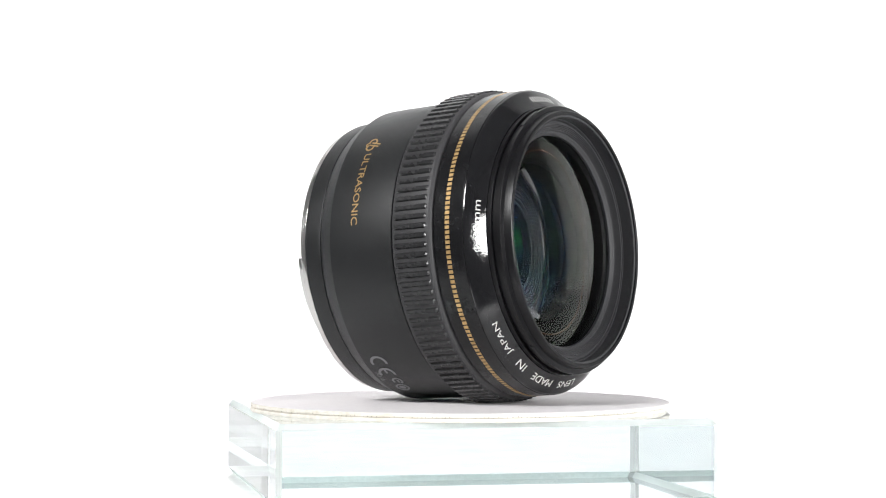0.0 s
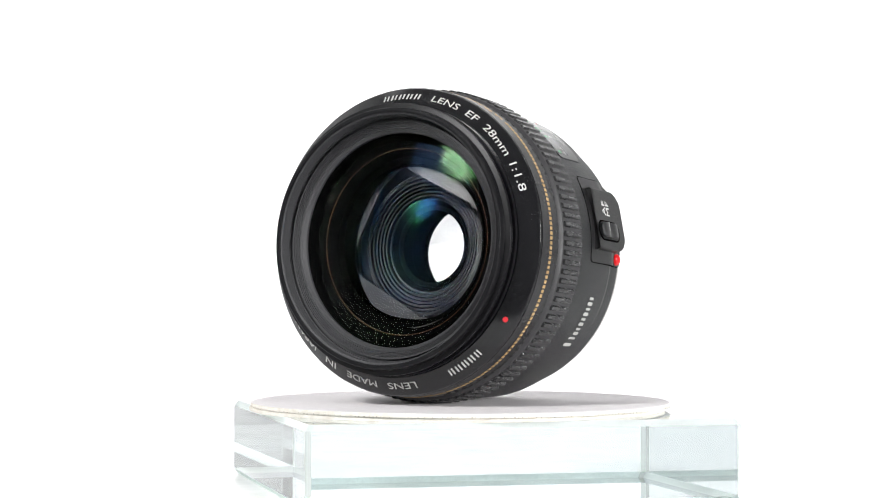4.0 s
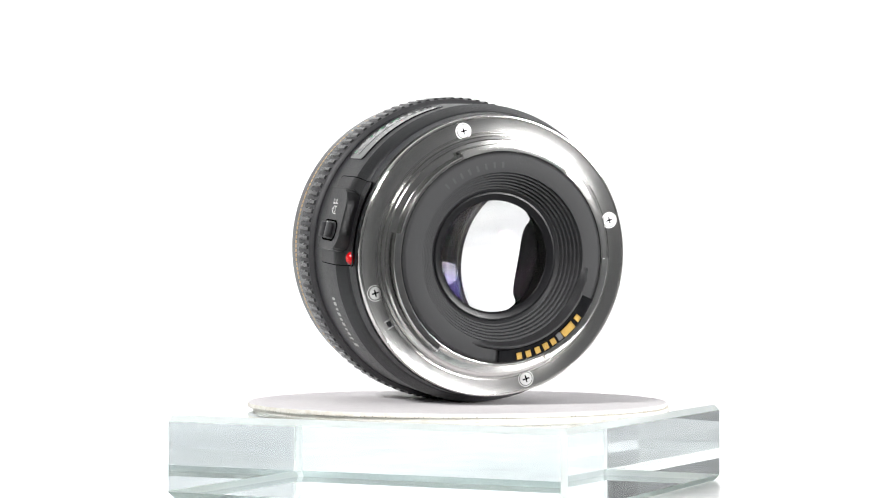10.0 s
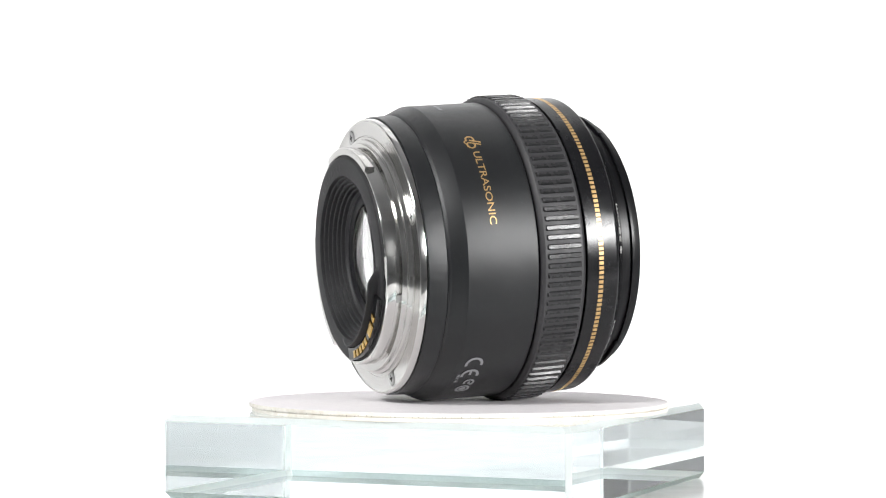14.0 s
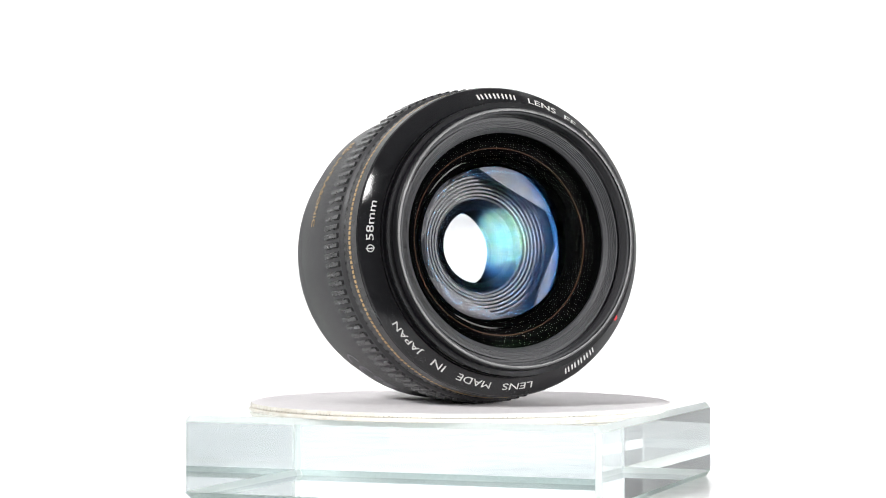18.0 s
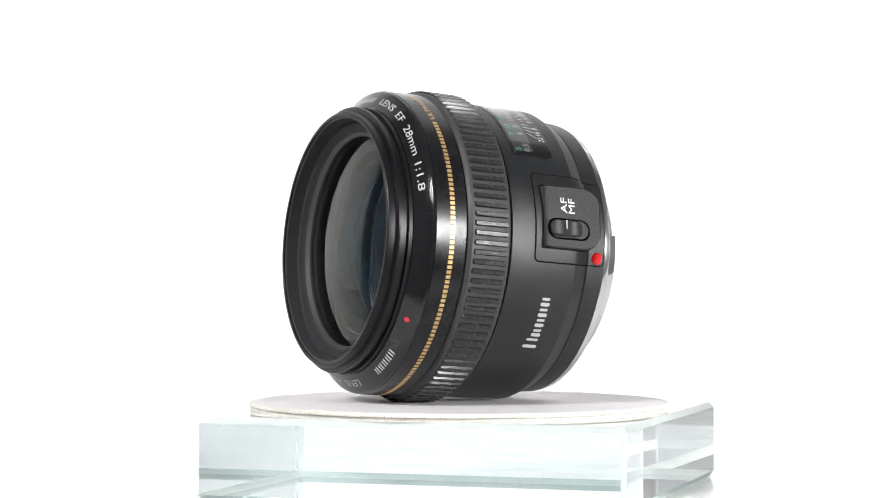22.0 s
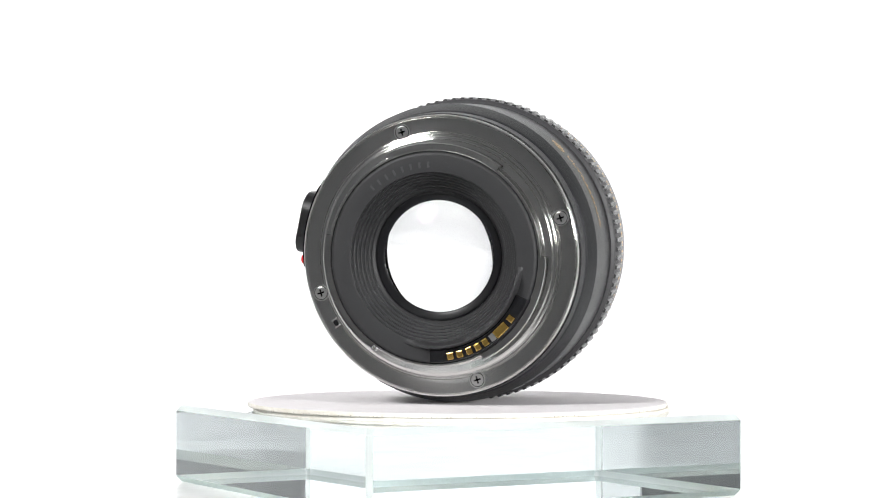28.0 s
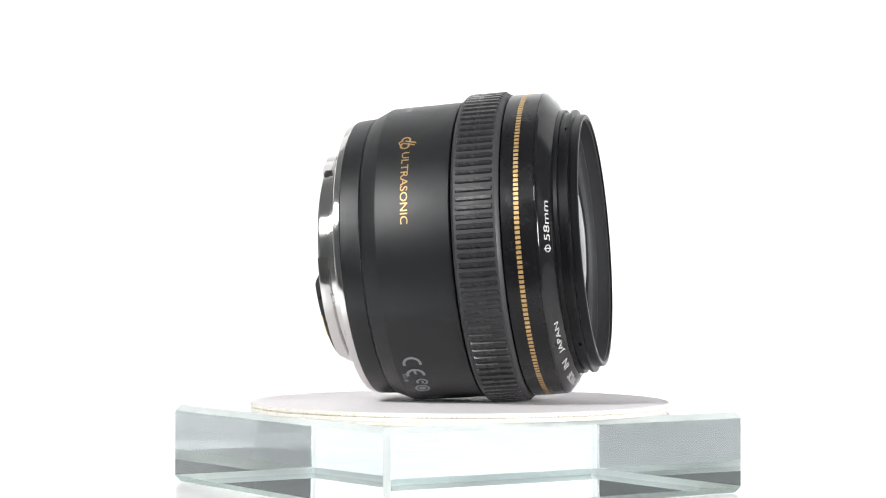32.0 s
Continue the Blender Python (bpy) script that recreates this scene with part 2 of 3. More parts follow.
def on_cone(bm, theta, along=0.5):
    """Lays flat work on the front cone: u runs with the angle (seen from the front clockwise), v outwards."""
    d = (CONE_B - CONE_A).normalized()
    nrm = Vector((-d.y, d.x)) * (1 if d.x < 0 else 1)
    if nrm.x < 0:
        nrm = -nrm
    mid = CONE_A.lerp(CONE_B, along)
    for v in bm.verts:
        p = mid + d * v.co.y + nrm * v.co.z
        a = radians(theta) + v.co.x / mid.y
        v.co = Vector((p.x * 0.001, p.y * 0.001 * math.sin(a), p.y * 0.001 * math.cos(a)))
    return bm


def on_disc(bm, s, theta, r):
    """Lays flat work on a plane that faces the rear at s: u against the angle, v outwards, w to the rear."""
    t = radians(theta)
    out, side = Vector((0, math.sin(t), math.cos(t))), Vector((0, -math.cos(t), math.sin(t)))
    for v in bm.verts:
        v.co = (Vector((s - v.co.z, 0, 0)) + out * (r + v.co.y) + side * v.co.x) * 0.001
    return bm


def on_tangent(bm, s, theta, dist, shift=0.0):
    """Lays flat work on the plane that touches a cylinder of radius dist at the angle theta."""
    t = radians(theta)
    out, side = Vector((0, math.sin(t), math.cos(t))), Vector((0, -math.cos(t), math.sin(t)))
    for v in bm.verts:
        v.co = (Vector((s + v.co.y, 0, 0)) + out * (dist + v.co.z) + side * (v.co.x + shift)) * 0.001
    return bm


def lettering(body, width, height, depth=0.05, bold=0.0, slant=0.0):
    """Flat letters of the built-in font, u by v in mm, starting at u = 0 and centred in v."""
    curve = bpy.data.curves.new("letters", "FONT")
    curve.body, curve.size, curve.extrude, curve.offset, curve.shear = body, 1.0, 0.01, bold, slant
    curve.resolution_u = 4
    ob = new("letters", curve)
    me = bpy.data.meshes.new_from_object(ob.evaluated_get(bpy.context.evaluated_depsgraph_get()))
    bm = bmesh.new()
    bm.from_mesh(me)
    bpy.data.objects.remove(ob)
    bpy.data.curves.remove(curve)
    bpy.data.meshes.remove(me)
    xs, ys = [v.co.x for v in bm.verts], [v.co.y for v in bm.verts]
    x0, x1, y0, y1 = min(xs), max(xs), min(ys), max(ys)
    for v in bm.verts:
        v.co = Vector(((v.co.x - x0) / (x1 - x0) * width, ((v.co.y - y0) / (y1 - y0) - 0.5) * height, (v.co.z / 0.01 * 0.5 + 0.5) * depth))
    return bm


def shifted(bm, du, dv=0.0):
    for v in bm.verts:
        v.co.x += du
        v.co.y += dv
    return bm


def joined(pieces):
    out = bmesh.new()
    for b in pieces:
        me = bpy.data.meshes.new("piece")
        b.to_mesh(me)
        b.free()
        out.from_mesh(me)
        bpy.data.meshes.remove(me)
    return out


# ---- the setting ----
def build_sweep():
    """White sheet: level on the table, curving up behind."""
    rows = [(-0.105, 0.0), (0.25, 0.0), (0.55, 0.0)]
    rows += [(0.55 + 0.55 * math.sin(radians(a)), 0.55 - 0.55 * math.cos(radians(a))) for a in range(6, 91, 6)]
    rows.append((1.10, 1.7))
    under = [(y + (0.003 if z > 0.3 else 0.0), z - 0.003) for y, z in rows]
    loop = rows + under[::-1]
    bm = bmesh.new()
    lines = [[bm.verts.new((x, y, z)) for x in ((-0.5, 0.5) if y < 0.3 else (-1.5, 1.5))] for y, z in loop]
    for p, q in zip(lines, lines[1:] + lines[:1]):
        bm.faces.new((p[0], p[1], q[1], q[0]))
    for side in (0, 1):
        for a in range(len(rows) - 1):
            b = len(loop) - 1 - a
            bm.faces.new((lines[a][side], lines[a + 1][side], lines[b - 1][side], lines[b][side]))
    return bm


def box(x0, x1, y0, y1, z0, z1):
    bm = bmesh.new()
    bmesh.ops.create_cube(bm, size=1.0)
    for v in bm.verts:
        v.co = Vector(((x0 + x1) / 2 + v.co.x * (x1 - x0), (y0 + y1) / 2 + v.co.y * (y1 - y0), (z0 + z1) / 2 + v.co.z * (z1 - z0)))
    return bm


sweep = single("backdrop", build_sweep(), table_white)
# White reflectors out of view, added for the lens glass to mirror.
for x in (-0.95, 0.95):
    tagged(single("reflector_wing", box(min(x, x * 1.004), max(x, x * 1.004), 0.45, 1.095, 0.001, 1.7), table_white), "unseen white reflector wing added beside the studio backdrop", "backdrop", kind="structure")
tagged(sweep, "seamless white glossy sheet curving up behind the table", "backdrop", kind="structure")


for name, dims, words in (
        ("wall_north", (-2.1, 2.1, 1.6, 1.7, -0.8, 2.0), "mid grey studio wall behind the white backdrop"),
        ("wall_south", (-2.1, 2.1, -2.3, -2.2, -0.8, 2.0), "mid grey studio wall behind the camera"),
        ("wall_west", (-2.2, -2.1, -2.3, 1.7, -0.8, 2.0), "pale grey painted studio side wall"),
        ("wall_east", (2.1, 2.2, -2.3, 1.7, -0.8, 2.0), "pale grey painted studio side wall"),
        ("floor", (-2.2, 2.2, -2.3, 1.7, -0.9, -0.8), "dark grey studio floor"),
        ("ceiling", (-2.2, 2.2, -2.3, 1.7, 2.0, 2.1), "pale grey studio ceiling")):
    tagged(single(name, box(*dims), side_grey if name in ("wall_west", "wall_east") else room_grey if name == "ceiling" else grey_wall), words, name.split("_")[0], kind="structure")
tagged(single("table", box(-1.2, 1.2, -0.100, 0.75, -0.8, -0.006), room_grey), "pale grey table under the white sheet", "table")


# ---- glass block ----
def build_block():
    half, ch = 49.2, 1.4
    bm = bmesh.new()
    def ring(h, z):
        k = ch * 0.8
        pts = []
        for sx, sy in ((1, 1), (-1, 1), (-1, -1), (1, -1)):
            a, b = (sx * h, sy * (h - k)), (sx * (h - k), sy * h)
            pts += [a, b] if sx * sy > 0 else [b, a]
        return [bm.verts.new((x * 0.001, y * 0.001, z * 0.001)) for x, y in pts]
    rows = [ring(half - ch * 0.7, 0), ring(half, ch), ring(half, 18.7 - ch), ring(half - ch * 0.7, 18.7)]
    for p, q in zip(rows, rows[1:]):
        for j in range(8):
            bm.faces.new((p[j], p[(j + 1) % 8], q[(j + 1) % 8], q[j]))
    bm.faces.new(rows[0][::-1])
    bm.faces.new(rows[-1])
    for v in bm.verts:
        v.co = Matrix.Rotation(radians(12.3), 3, "Z") @ v.co + Vector((-0.0010, 0.0027, 0))
    return bm


glass_block = tagged(single("glass_block", build_block(), block_glass), "thick square pale green clear glass block with ground chamfered edges", "glass block")
glass_block.data.materials.append(ground_glass)
glass_block.data.materials.append(edge_shade_grime)
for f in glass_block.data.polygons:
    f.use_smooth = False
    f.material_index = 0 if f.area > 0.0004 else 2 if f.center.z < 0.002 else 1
glass_block.visible_shadow = False


# ---- round board ----
def flat_disc(radius, z0, z1, cx, cy, wave=0.0, segs=180):
    bm = bmesh.new()
    prof = [(0.0, z1)] + [(radius - 0.25, z1), (radius - 0.06, z1 - 0.06), (radius, z1 - 0.25), (radius, z0 + 0.2), (radius - 0.1, z0), (0.0, z0)]
    rings = []
    for r, z in prof[1:-1]:
        rings.append([bm.verts.new(((cx + (r + wave * noise.noise(Vector((math.cos(a) * 9, math.sin(a) * 9, z0)))) * math.cos(a)) * 0.001,
                                    (cy + (r + wave * noise.noise(Vector((math.cos(a) * 9, math.sin(a) * 9, z0)))) * math.sin(a)) * 0.001, z * 0.001))
                      for a in (math.tau * k / segs for k in range(segs))])
    for p, q in zip(rings, rings[1:]):
        for j in range(segs):
            bm.faces.new((p[j], q[j], q[(j + 1) % segs], p[(j + 1) % segs]))
    bm.faces.new(rings[0])
    bm.faces.new(rings[-1][::-1])
    return bm


board = tagged(new("round_board"), "round pale card board of two layers lying on the glass block", "board")
part("upper_layer", flat_disc(49.7, 1.0, 2.0, 0.3, 0.3, 0.12), board_top, board)
upper = bpy.data.objects["upper_layer"]
upper.data.materials.append(board_edge)
for f in upper.data.polygons:
    f.material_index = 1 if abs(f.normal.z) < 0.8 else 0


def pin_holes():
    """Small uneven dark pits along the seam of the two card layers."""
    rng = random.Random(5)
    pieces = []
    for k in range(300):
        if rng.random() < 0.25:
            continue
        a = math.tau * (k + rng.uniform(-0.25, 0.25)) / 300
        size = rng.uniform(0.10, 0.24)
        bm = slab(size, size * rng.uniform(0.6, 1.0), 0.05, corner=size * 0.28)
        z = rng.uniform(1.05, 1.25)
        for v in bm.verts:
            u, w, q = v.co.x, v.co.y, 49.68 + v.co.z
            b = a + u / 49.7
            v.co = Vector(((0.3 + q * math.cos(b)) * 0.001, (0.3 + q * math.sin(b)) * 0.001, (z + w) * 0.001))
        pieces.append(bm)
    return joined(pieces)


part("pin_holes", pin_holes(), pit_brown, board, "row of tiny dark pin holes")
part("lower_layer", flat_disc(49.3, 0.0, 0.93, -0.2, -0.4, 0.2), board_edge, board, "cream lower card layer")

# ---- the lens ----
LENS = Matrix.Translation((-0.01896, 0.01133, 0.0701 - 0.0152 - DISC_TOP)) @ pose(0, 0, 0, 0, -4.15, -32.45)
lens = tagged(new("camera_lens"), "black photographic lens lying on its side, chrome mount, gold dashed line", "camera lens")


def lens_part(name, bm, material, parent=None, label=""):
    return part(name, bm, material, parent or lens, label, None if parent else LENS)


def build_barrel():
    collar = lens_part("rear_collar", turned(soften([(1.25, 26.0), (1.25, 32.6), (5.55, 32.85), (5.75, 32.75), (5.75, 26.0)], 0.12)), black_paint)
    barrel = lens_part("barrel", turned(soften([(5.78, 27.0), (5.78, 32.75), (6.1, 32.95), (6.4, 33.2), (9.9, 34.78), (26.7, 35.0), (26.95, 34.8), (26.95, 33.0), (26.2, 27.0)], 0.08)), black_paint)
    return collar, barrel


collar, barrel = build_barrel()


def rib_form():
    """A rib with sloping flanks and ends, in mm."""
    bm = slab(1.45, 8.6, 0.62, corner=0.4)
    for v in bm.verts:
        if v.co.z > 0.1:
            v.co.x *= 0.56
            v.co.y *= 0.93
    return bm


def build_grip():
    ring = turned(soften([(27.3, 30.0), (27.3, 35.2), (28.0, 36.12), (37.4, 36.08), (38.3, 35.2), (38.3, 30.0)], 0.25))
    grip = lens_part("focus_grip", ring, rubber, label="ribbed black rubber focusing ring")
    count = 106
    first = lens_part("rib", on_barrel(rib_form(), 32.7, 1.3, 35.95), rib_rubber, grip, "worn shiny rubber rib")
    for k in range(1, count):
        rib = new("rib", first.data)
        rib.parent = grip
        rib.matrix_basis = Matrix.Rotation(-math.tau * k / count, 4, "X")
    return grip


build_grip()


def build_front():
    ring = lens_part("front_ring", turned(soften([(38.6, 30.0), (38.6, 35.55), (46.1, 35.45), (46.1, 30.0)], 0.12)), satin_black, label="satin black front ring")
    cone = lens_part("name_ring", turned(soften([(46.15, 30.0), (46.15, 35.35), (46.4, 35.3), (46.67, 35.15), (49.6, 31.35), (49.6, 30.0)], 0.03)), gloss_black, label="glossy black bevelled name ring")
    filt = lens_part("filter_ring", turned(soften([
        (49.2, 29.0), (49.2, 31.0), (50.6, 31.05), (50.6, 30.3), (52.3, 30.3), (52.3, 30.95), (53.0, 30.95), (53.2, 29.8), (54.9, 29.65), (55.1, 29.4),
        (55.1, 28.72), (55.0, 28.6), (49.8, 28.5), (49.8, 29.0)], 0.05)), filter_black, label="black threaded filter ring")
    thread = []
    for k in range(5):
        s = 53.1 + k * 0.35
        thread.append(turned([(s - 0.16, 28.6), (s, 28.25), (s + 0.16, 28.6)], 120))
    lens_part("thread", joined(thread), ridged_black, filt)
    steps, r, s = [(54.4, 28.45), (54.4, 28.3), (51.6, 28.2), (51.6, 28.0), (51.0, 27.8), (51.0, 27.3), (51.7, 27.2), (51.7, 26.9)], 26.9, 51.6
    for k in range(4):
        steps += [(s, r), (s - 0.22, r - 0.06), (s - 0.22, r - 0.28), (s - 0.04, r - 0.32)]
        r, s = r - 0.34, s - 0.16
    steps += [(50.75, 25.45), (50.55, 25.3), (50.55, 25.2), (49.9, 24.55), (49.3, 24.5), (47.4, 24.5), (47.4, 28.45)]
    lens_part("inner_ring", turned(steps), ridged_black, filt, "matte black ridged inner ring")
    for th in (92, 212, 332):
        lens_part("hood_tab", turned(soften([(51.9, 30.2), (51.9, 31.1), (52.8, 31.1), (52.95, 30.9), (52.95, 30.0)], 0.1), 160, True, th - 7, th + 7), filter_black, filt)
    # gold dashes round the ring, with a gap for the word at the top
    pieces = []
    count = 203
    for k in range(count):
        th = 360.0 * k / count
        if 10.5 < th < 40.5:
            continue
        pieces.append(on_barrel(slab(0.76, 1.12, 0.05), 42.1, th, 35.48))
    lens_part("gold_dashed_line", joined(pieces), gold_paint, ring, "gold dashed line")
    lens_part("gold_word", on_barrel(lettering("ULTRASONIC", 15.5, 1.25, 0.05, 0.01), 42.1, 38.3, 35.48), gold_paint, ring, "small gold lettering")
    return cone


front_ring = build_front()


def ring_arc(rad, wid, a0, a1, n=14):
    """A flat arc of a ring in mm."""
    bm = bmesh.new()
    rows = []
    for k in range(n + 1):
        a = radians(a0 + (a1 - a0) * k / n)
        rows.append([bm.verts.new(((rad + d) * math.cos(a), (rad + d) * math.sin(a), w)) for d, w in ((-wid / 2, 0), (-wid / 2, 0.05), (wid / 2, 0.05), (wid / 2, 0))])
    for p, q in zip(rows, rows[1:]):
        for j in range(3):
            bm.faces.new((p[j], p[j + 1], q[j + 1], q[j]))
    return bm


def cone_text(body, a0, a1, height=1.75, material=engraved_white):
    mid = CONE_A.lerp(CONE_B, 0.5)
    lens_part("engraved_text", on_cone(lettering(body, radians(a1 - a0) * mid.y, height, 0.04), a0, 0.47), material, front_ring)


def cone_bars(a0, a1, count=5, height=1.7):
    mid = CONE_A.lerp(CONE_B, 0.5)
    span = radians(a1 - a0) * mid.y
    wide = span / count * 0.66
    pieces = []
    for k in range(count):
        for side, tall in ((-0.5, 1.0), (0.5, 0.94)):
            pieces.append(shifted(slab(0.40, height * tall, 0.04, 0, corner=0.15), (k + 0.5) * span / count + side * (wide - 0.40)))
    lens_part("maker_mark", on_cone(joined(pieces), a0, 0.47), engraved_white, front_ring)


cone_bars(-10.7, 7.1)
cone_text("LENS", 12.4, 25.2)
cone_text("EF", 29.5, 35.2)
cone_text("28mm", 39.4, 55.0)
cone_text("1:1.8", 59.0, 71.0)
cone_bars(138.3, 155.0)
cone_text("LENS", 170.0, 183.0)
cone_text("MADE", 188.3, 202.8)
cone_text("IN", 209.0, 214.7)
cone_text("JAPAN", 220.3, 236.3)
cone_text("58mm", 269.6, 285.0)
mark = joined([ring_arc(0.75, 0.22, 0, 359, 24), slab(0.22, 2.1, 0.05)])
lens_part("diameter_sign", on_cone(mark, 266.5, 0.47), engraved_white, front_ring)
dot = slab(1.3, 1.3, 0.05, 0, corner=0.649)
lens_part("index_dot", on_cone(dot, 122.4, 0.47), red_print, front_ring, "small red index dot")


# ---- optics ----
def arc(s0, radius, h, n=14, start=0.0):
    """Points of a spherical face with its crown at s0; radius > 0 bulges to the front."""
    pts = []
    for k in range(n + 1):
        r = start + (h - start) * k / n
        pts.append((s0 - (radius - math.copysign(math.sqrt(radius * radius - r * r), radius)), r))
    return pts


def element(front, rear):
    """A lens element turned from its two faces, each from the axis outwards."""
    prof = front + rear[::-1]
    segs = 96
    bm = bmesh.new()
    rings = []
    for s, r in prof:
        if r < 1e-6:
            rings.append([bm.verts.new((s * 0.001, 0, 0))])
        else:
            rings.append([bm.verts.new((s * 0.001, r * 0.001 * math.sin(math.tau * k / segs), r * 0.001 * math.cos(math.tau * k / segs))) for k in range(segs)])
    for p, q in zip(rings, rings[1:]):
        for k in range(segs):
            a, b = k, (k + 1) % segs
            if len(p) == 1:
                bm.faces.new((p[0], q[a], q[b]))
            elif len(q) == 1:
                bm.faces.new((p[a], q[0], p[b]))
            else:
                bm.faces.new((p[a], q[a], q[b], p[b]))
    return bm


def coat(ob, rear_face, rings):
    """Gives a glass its rear coating and a blackened rim; the front face has so many rings."""
    ob.data.materials.append(rear_face)
    ob.data.materials.append(velvet_black)
    for f in ob.data.polygons:
        ring = f.index // 96
        f.material_index = 0 if ring < rings else 2 if ring == rings else 1


def flare_plate():
    """Thin round plate with a rectangular opening turned about the axis."""
    bm = bmesh.new()
    turn, hu, hv, n = radians(27), 16.2, 14.3, 96
    rows = []
    for k in range(n):
        a = math.tau * k / n
        c, d = math.cos(a), math.sin(a)
        r = min(hv / max(abs(c), 1e-6), hu / max(abs(d), 1e-6), 19.3)
        y, z = math.sin(a + turn), math.cos(a + turn)
        rows.append([bm.verts.new((s * 0.001, q * 0.001 * y, q * 0.001 * z)) for s, q in ((37.5, 19.6), (37.5, r), (37.2, r), (37.2, 19.6))])
    for p, q in zip(rows, rows[1:] + rows[:1]):
        for j in range(4):
            bm.faces.new((p[j], p[(j + 1) % 4], q[(j + 1) % 4], q[j]))
    return bm


def build_optics():
    a = lens_part("front_element", element(arc(52.4, 102.0, 24.7, 30), arc(49.4, 75.0, 22.6, 30)), front_glass, label="domed clear front glass")
    b = lens_part("inner_element", element(arc(48.5, 36.0, 19.5, 40), arc(46.0, 27.7, 17.6, 40)), blue_glass, label="blue coated inner glass")
    e = lens_part("middle_element", element(arc(38.1, -62.0, 18.4, 20), arc(37.6, 2000.0, 18.4, 20)), pale_blue_glass, label="shallow blue coated glass")
    d = lens_part("rear_inner_element", element(arc(16.45, 80.0, 12.2, 24), arc(12.0, -40.0, 11.9, 24)), violet_glass, label="amber coated inner glass")
    c = lens_part("rear_element", element(arc(3.2, 300.0, 14.6), arc(-3.3, -28.0, 14.5, 28)), pale_green_glass, label="domed rear glass")
    coat(a, inner_face_glass, 30)
    coat(b, green_glass, 40)
    coat(e, clear_glass, 20)
    coat(d, amber_glass, 24)
    coat(c, rear_glass, 14)
    a.visible_shadow = b.visible_shadow = e.visible_shadow = c.visible_shadow = d.visible_shadow = False
    lens_part("front_baffle", turned([(47.3, 25.2), (47.3, 24.4), (45.4, 22.9), (44.6, 21.2), (42.9, 19.8), (36.5, 19.8), (36.5, 25.2)], 120), velvet_black)
    lens_part("retaining_ring", turned(soften([(44.72, 21.35), (44.72, 21.1), (44.4, 21.1), (44.4, 21.35)], 0.1), 120), brown_ring, label="thin dark bronze retaining ring")
    steps, r, s = [(35.3, 20.5), (35.3, 17.4)], 17.0, 35.0
    for k in range(6):
        steps += [(s, r), (s - 0.06, r - 0.38), (s - 1.3, r - 0.40), (s - 1.3, r - 0.76)]
        r, s = r - 0.78, s - 0.36
    steps += [(32.3, 12.2), (32.2, 12.0), (32.0, 12.1), (32.0, 20.5)]
    lens_part("aperture_stop", turned([(31.95, 12.2), (30.2, 11.1), (29.7, 9.8), (29.3, 10.2), (27.4, 11.9), (20.4, 12.65), (20.4, 18.0), (31.95, 18.0)], 120), velvet_black)
    lens_part("flare_plate", flare_plate(), plate_black, label="dull black plate with a rectangular opening")
    lens_part("rear_baffle", turned([(20.3, 12.65), (15.2, 13.0), (5.0, 13.2), (3.6, 14.8), (3.6, 17.5), (20.3, 17.5)], 120), velvet_black)
    lens_part("rear_retaining_ring", turned(soften([(-0.9, 14.75), (-1.0, 14.3), (-0.7, 13.2), (-0.45, 12.75), (-0.2, 12.75), (0.6, 13.6), (0.6, 14.75)], 0.08), 120), filter_black, label="black ring round the rear glass")
    lens_part("inner_baffle", turned(steps, 120), inner_black, label="stepped black inner barrel")


build_optics()


# ---- mount ----
def build_mount():
    mount = lens_part("mount", turned(soften([(1.25, 27.0), (1.25, 32.1), (0.9, 32.3), (-0.3, 32.2), (-0.55, 31.95), (-0.55, 31.75), (-0.35, 31.6),
                                              (-0.35, 28.35), (-0.15, 28.3), (-0.15, 28.05), (-0.5, 28.0), (-0.5, 27.55), (-1.45, 27.35), (-1.6, 26.75), (-2.7, 26.6), (-2.8, 25.05),
                                              (-5.6, 24.75), (-5.9, 24.6), (-5.9, 24.1), (-5.6, 24.0), (0.5, 24.0)], 0.06)), turned_chrome, label="polished chrome bayonet mount")
    for a0, a1 in ((-37.5, 24), (78, 144), (206, 270)):
        lens_part("bayonet_lug", turned(soften([(-3.75, 24.6), (-3.75, 25.8), (-5.85, 25.85), (-6.05, 25.7), (-6.05, 24.2)], 0.06), 160, True, a0, a1), chrome, mount)
    for th in (16.2, 106.7, 196.8, 286.8):
        screw = lens_part("screw", on_disc(slab(3.0, 3.0, 0.3, 0.16, corner=1.499), -0.25, th, 29.5), steel, mount)
        part("countersink", on_disc(ring_arc(1.56, 0.16, 0, 360, 32), -0.335, th, 29.5), velvet_black, screw)
        part("bright_rim", on_disc(ring_arc(1.76, 0.24, 0, 360, 32), -0.37, th, 29.5), steel, screw)
        rim = on_disc(joined([slab(1.7, 0.36, 0.02), slab(0.36, 1.7, 0.025)]), -0.555, th, 29.5)
        part("cross_recess", rim, velvet_black, screw)
    lens_part("lock_pin_hole", on_disc(slab(1.5, 1.0, 0.05, 0, corner=0.49), -0.36, 121.9, 29.2), filter_black, mount)
    lens_part("lock_slot_rim", on_disc(joined([shifted(slab(0.28, 1.7, 0.12, 0.05, corner=0.13), u) for u in (-0.85, 0.85)]), -0.36, 121.9, 29.2), steel, mount)
    lens_part("stop_screw", on_barrel(slab(1.9, 1.9, 0.5, 0.1, corner=0.949), -3.2, -112.0, 25.0), steel, mount)
    for k in range(4):
        lens_part("stop_tooth", on_barrel(shifted(slab(0.34, 2.1, 1.0, 0.08), 0.72 * (k - 1.5)), -3.3, 143.0, 25.0), steel, mount)
    return mount


mount = build_mount()


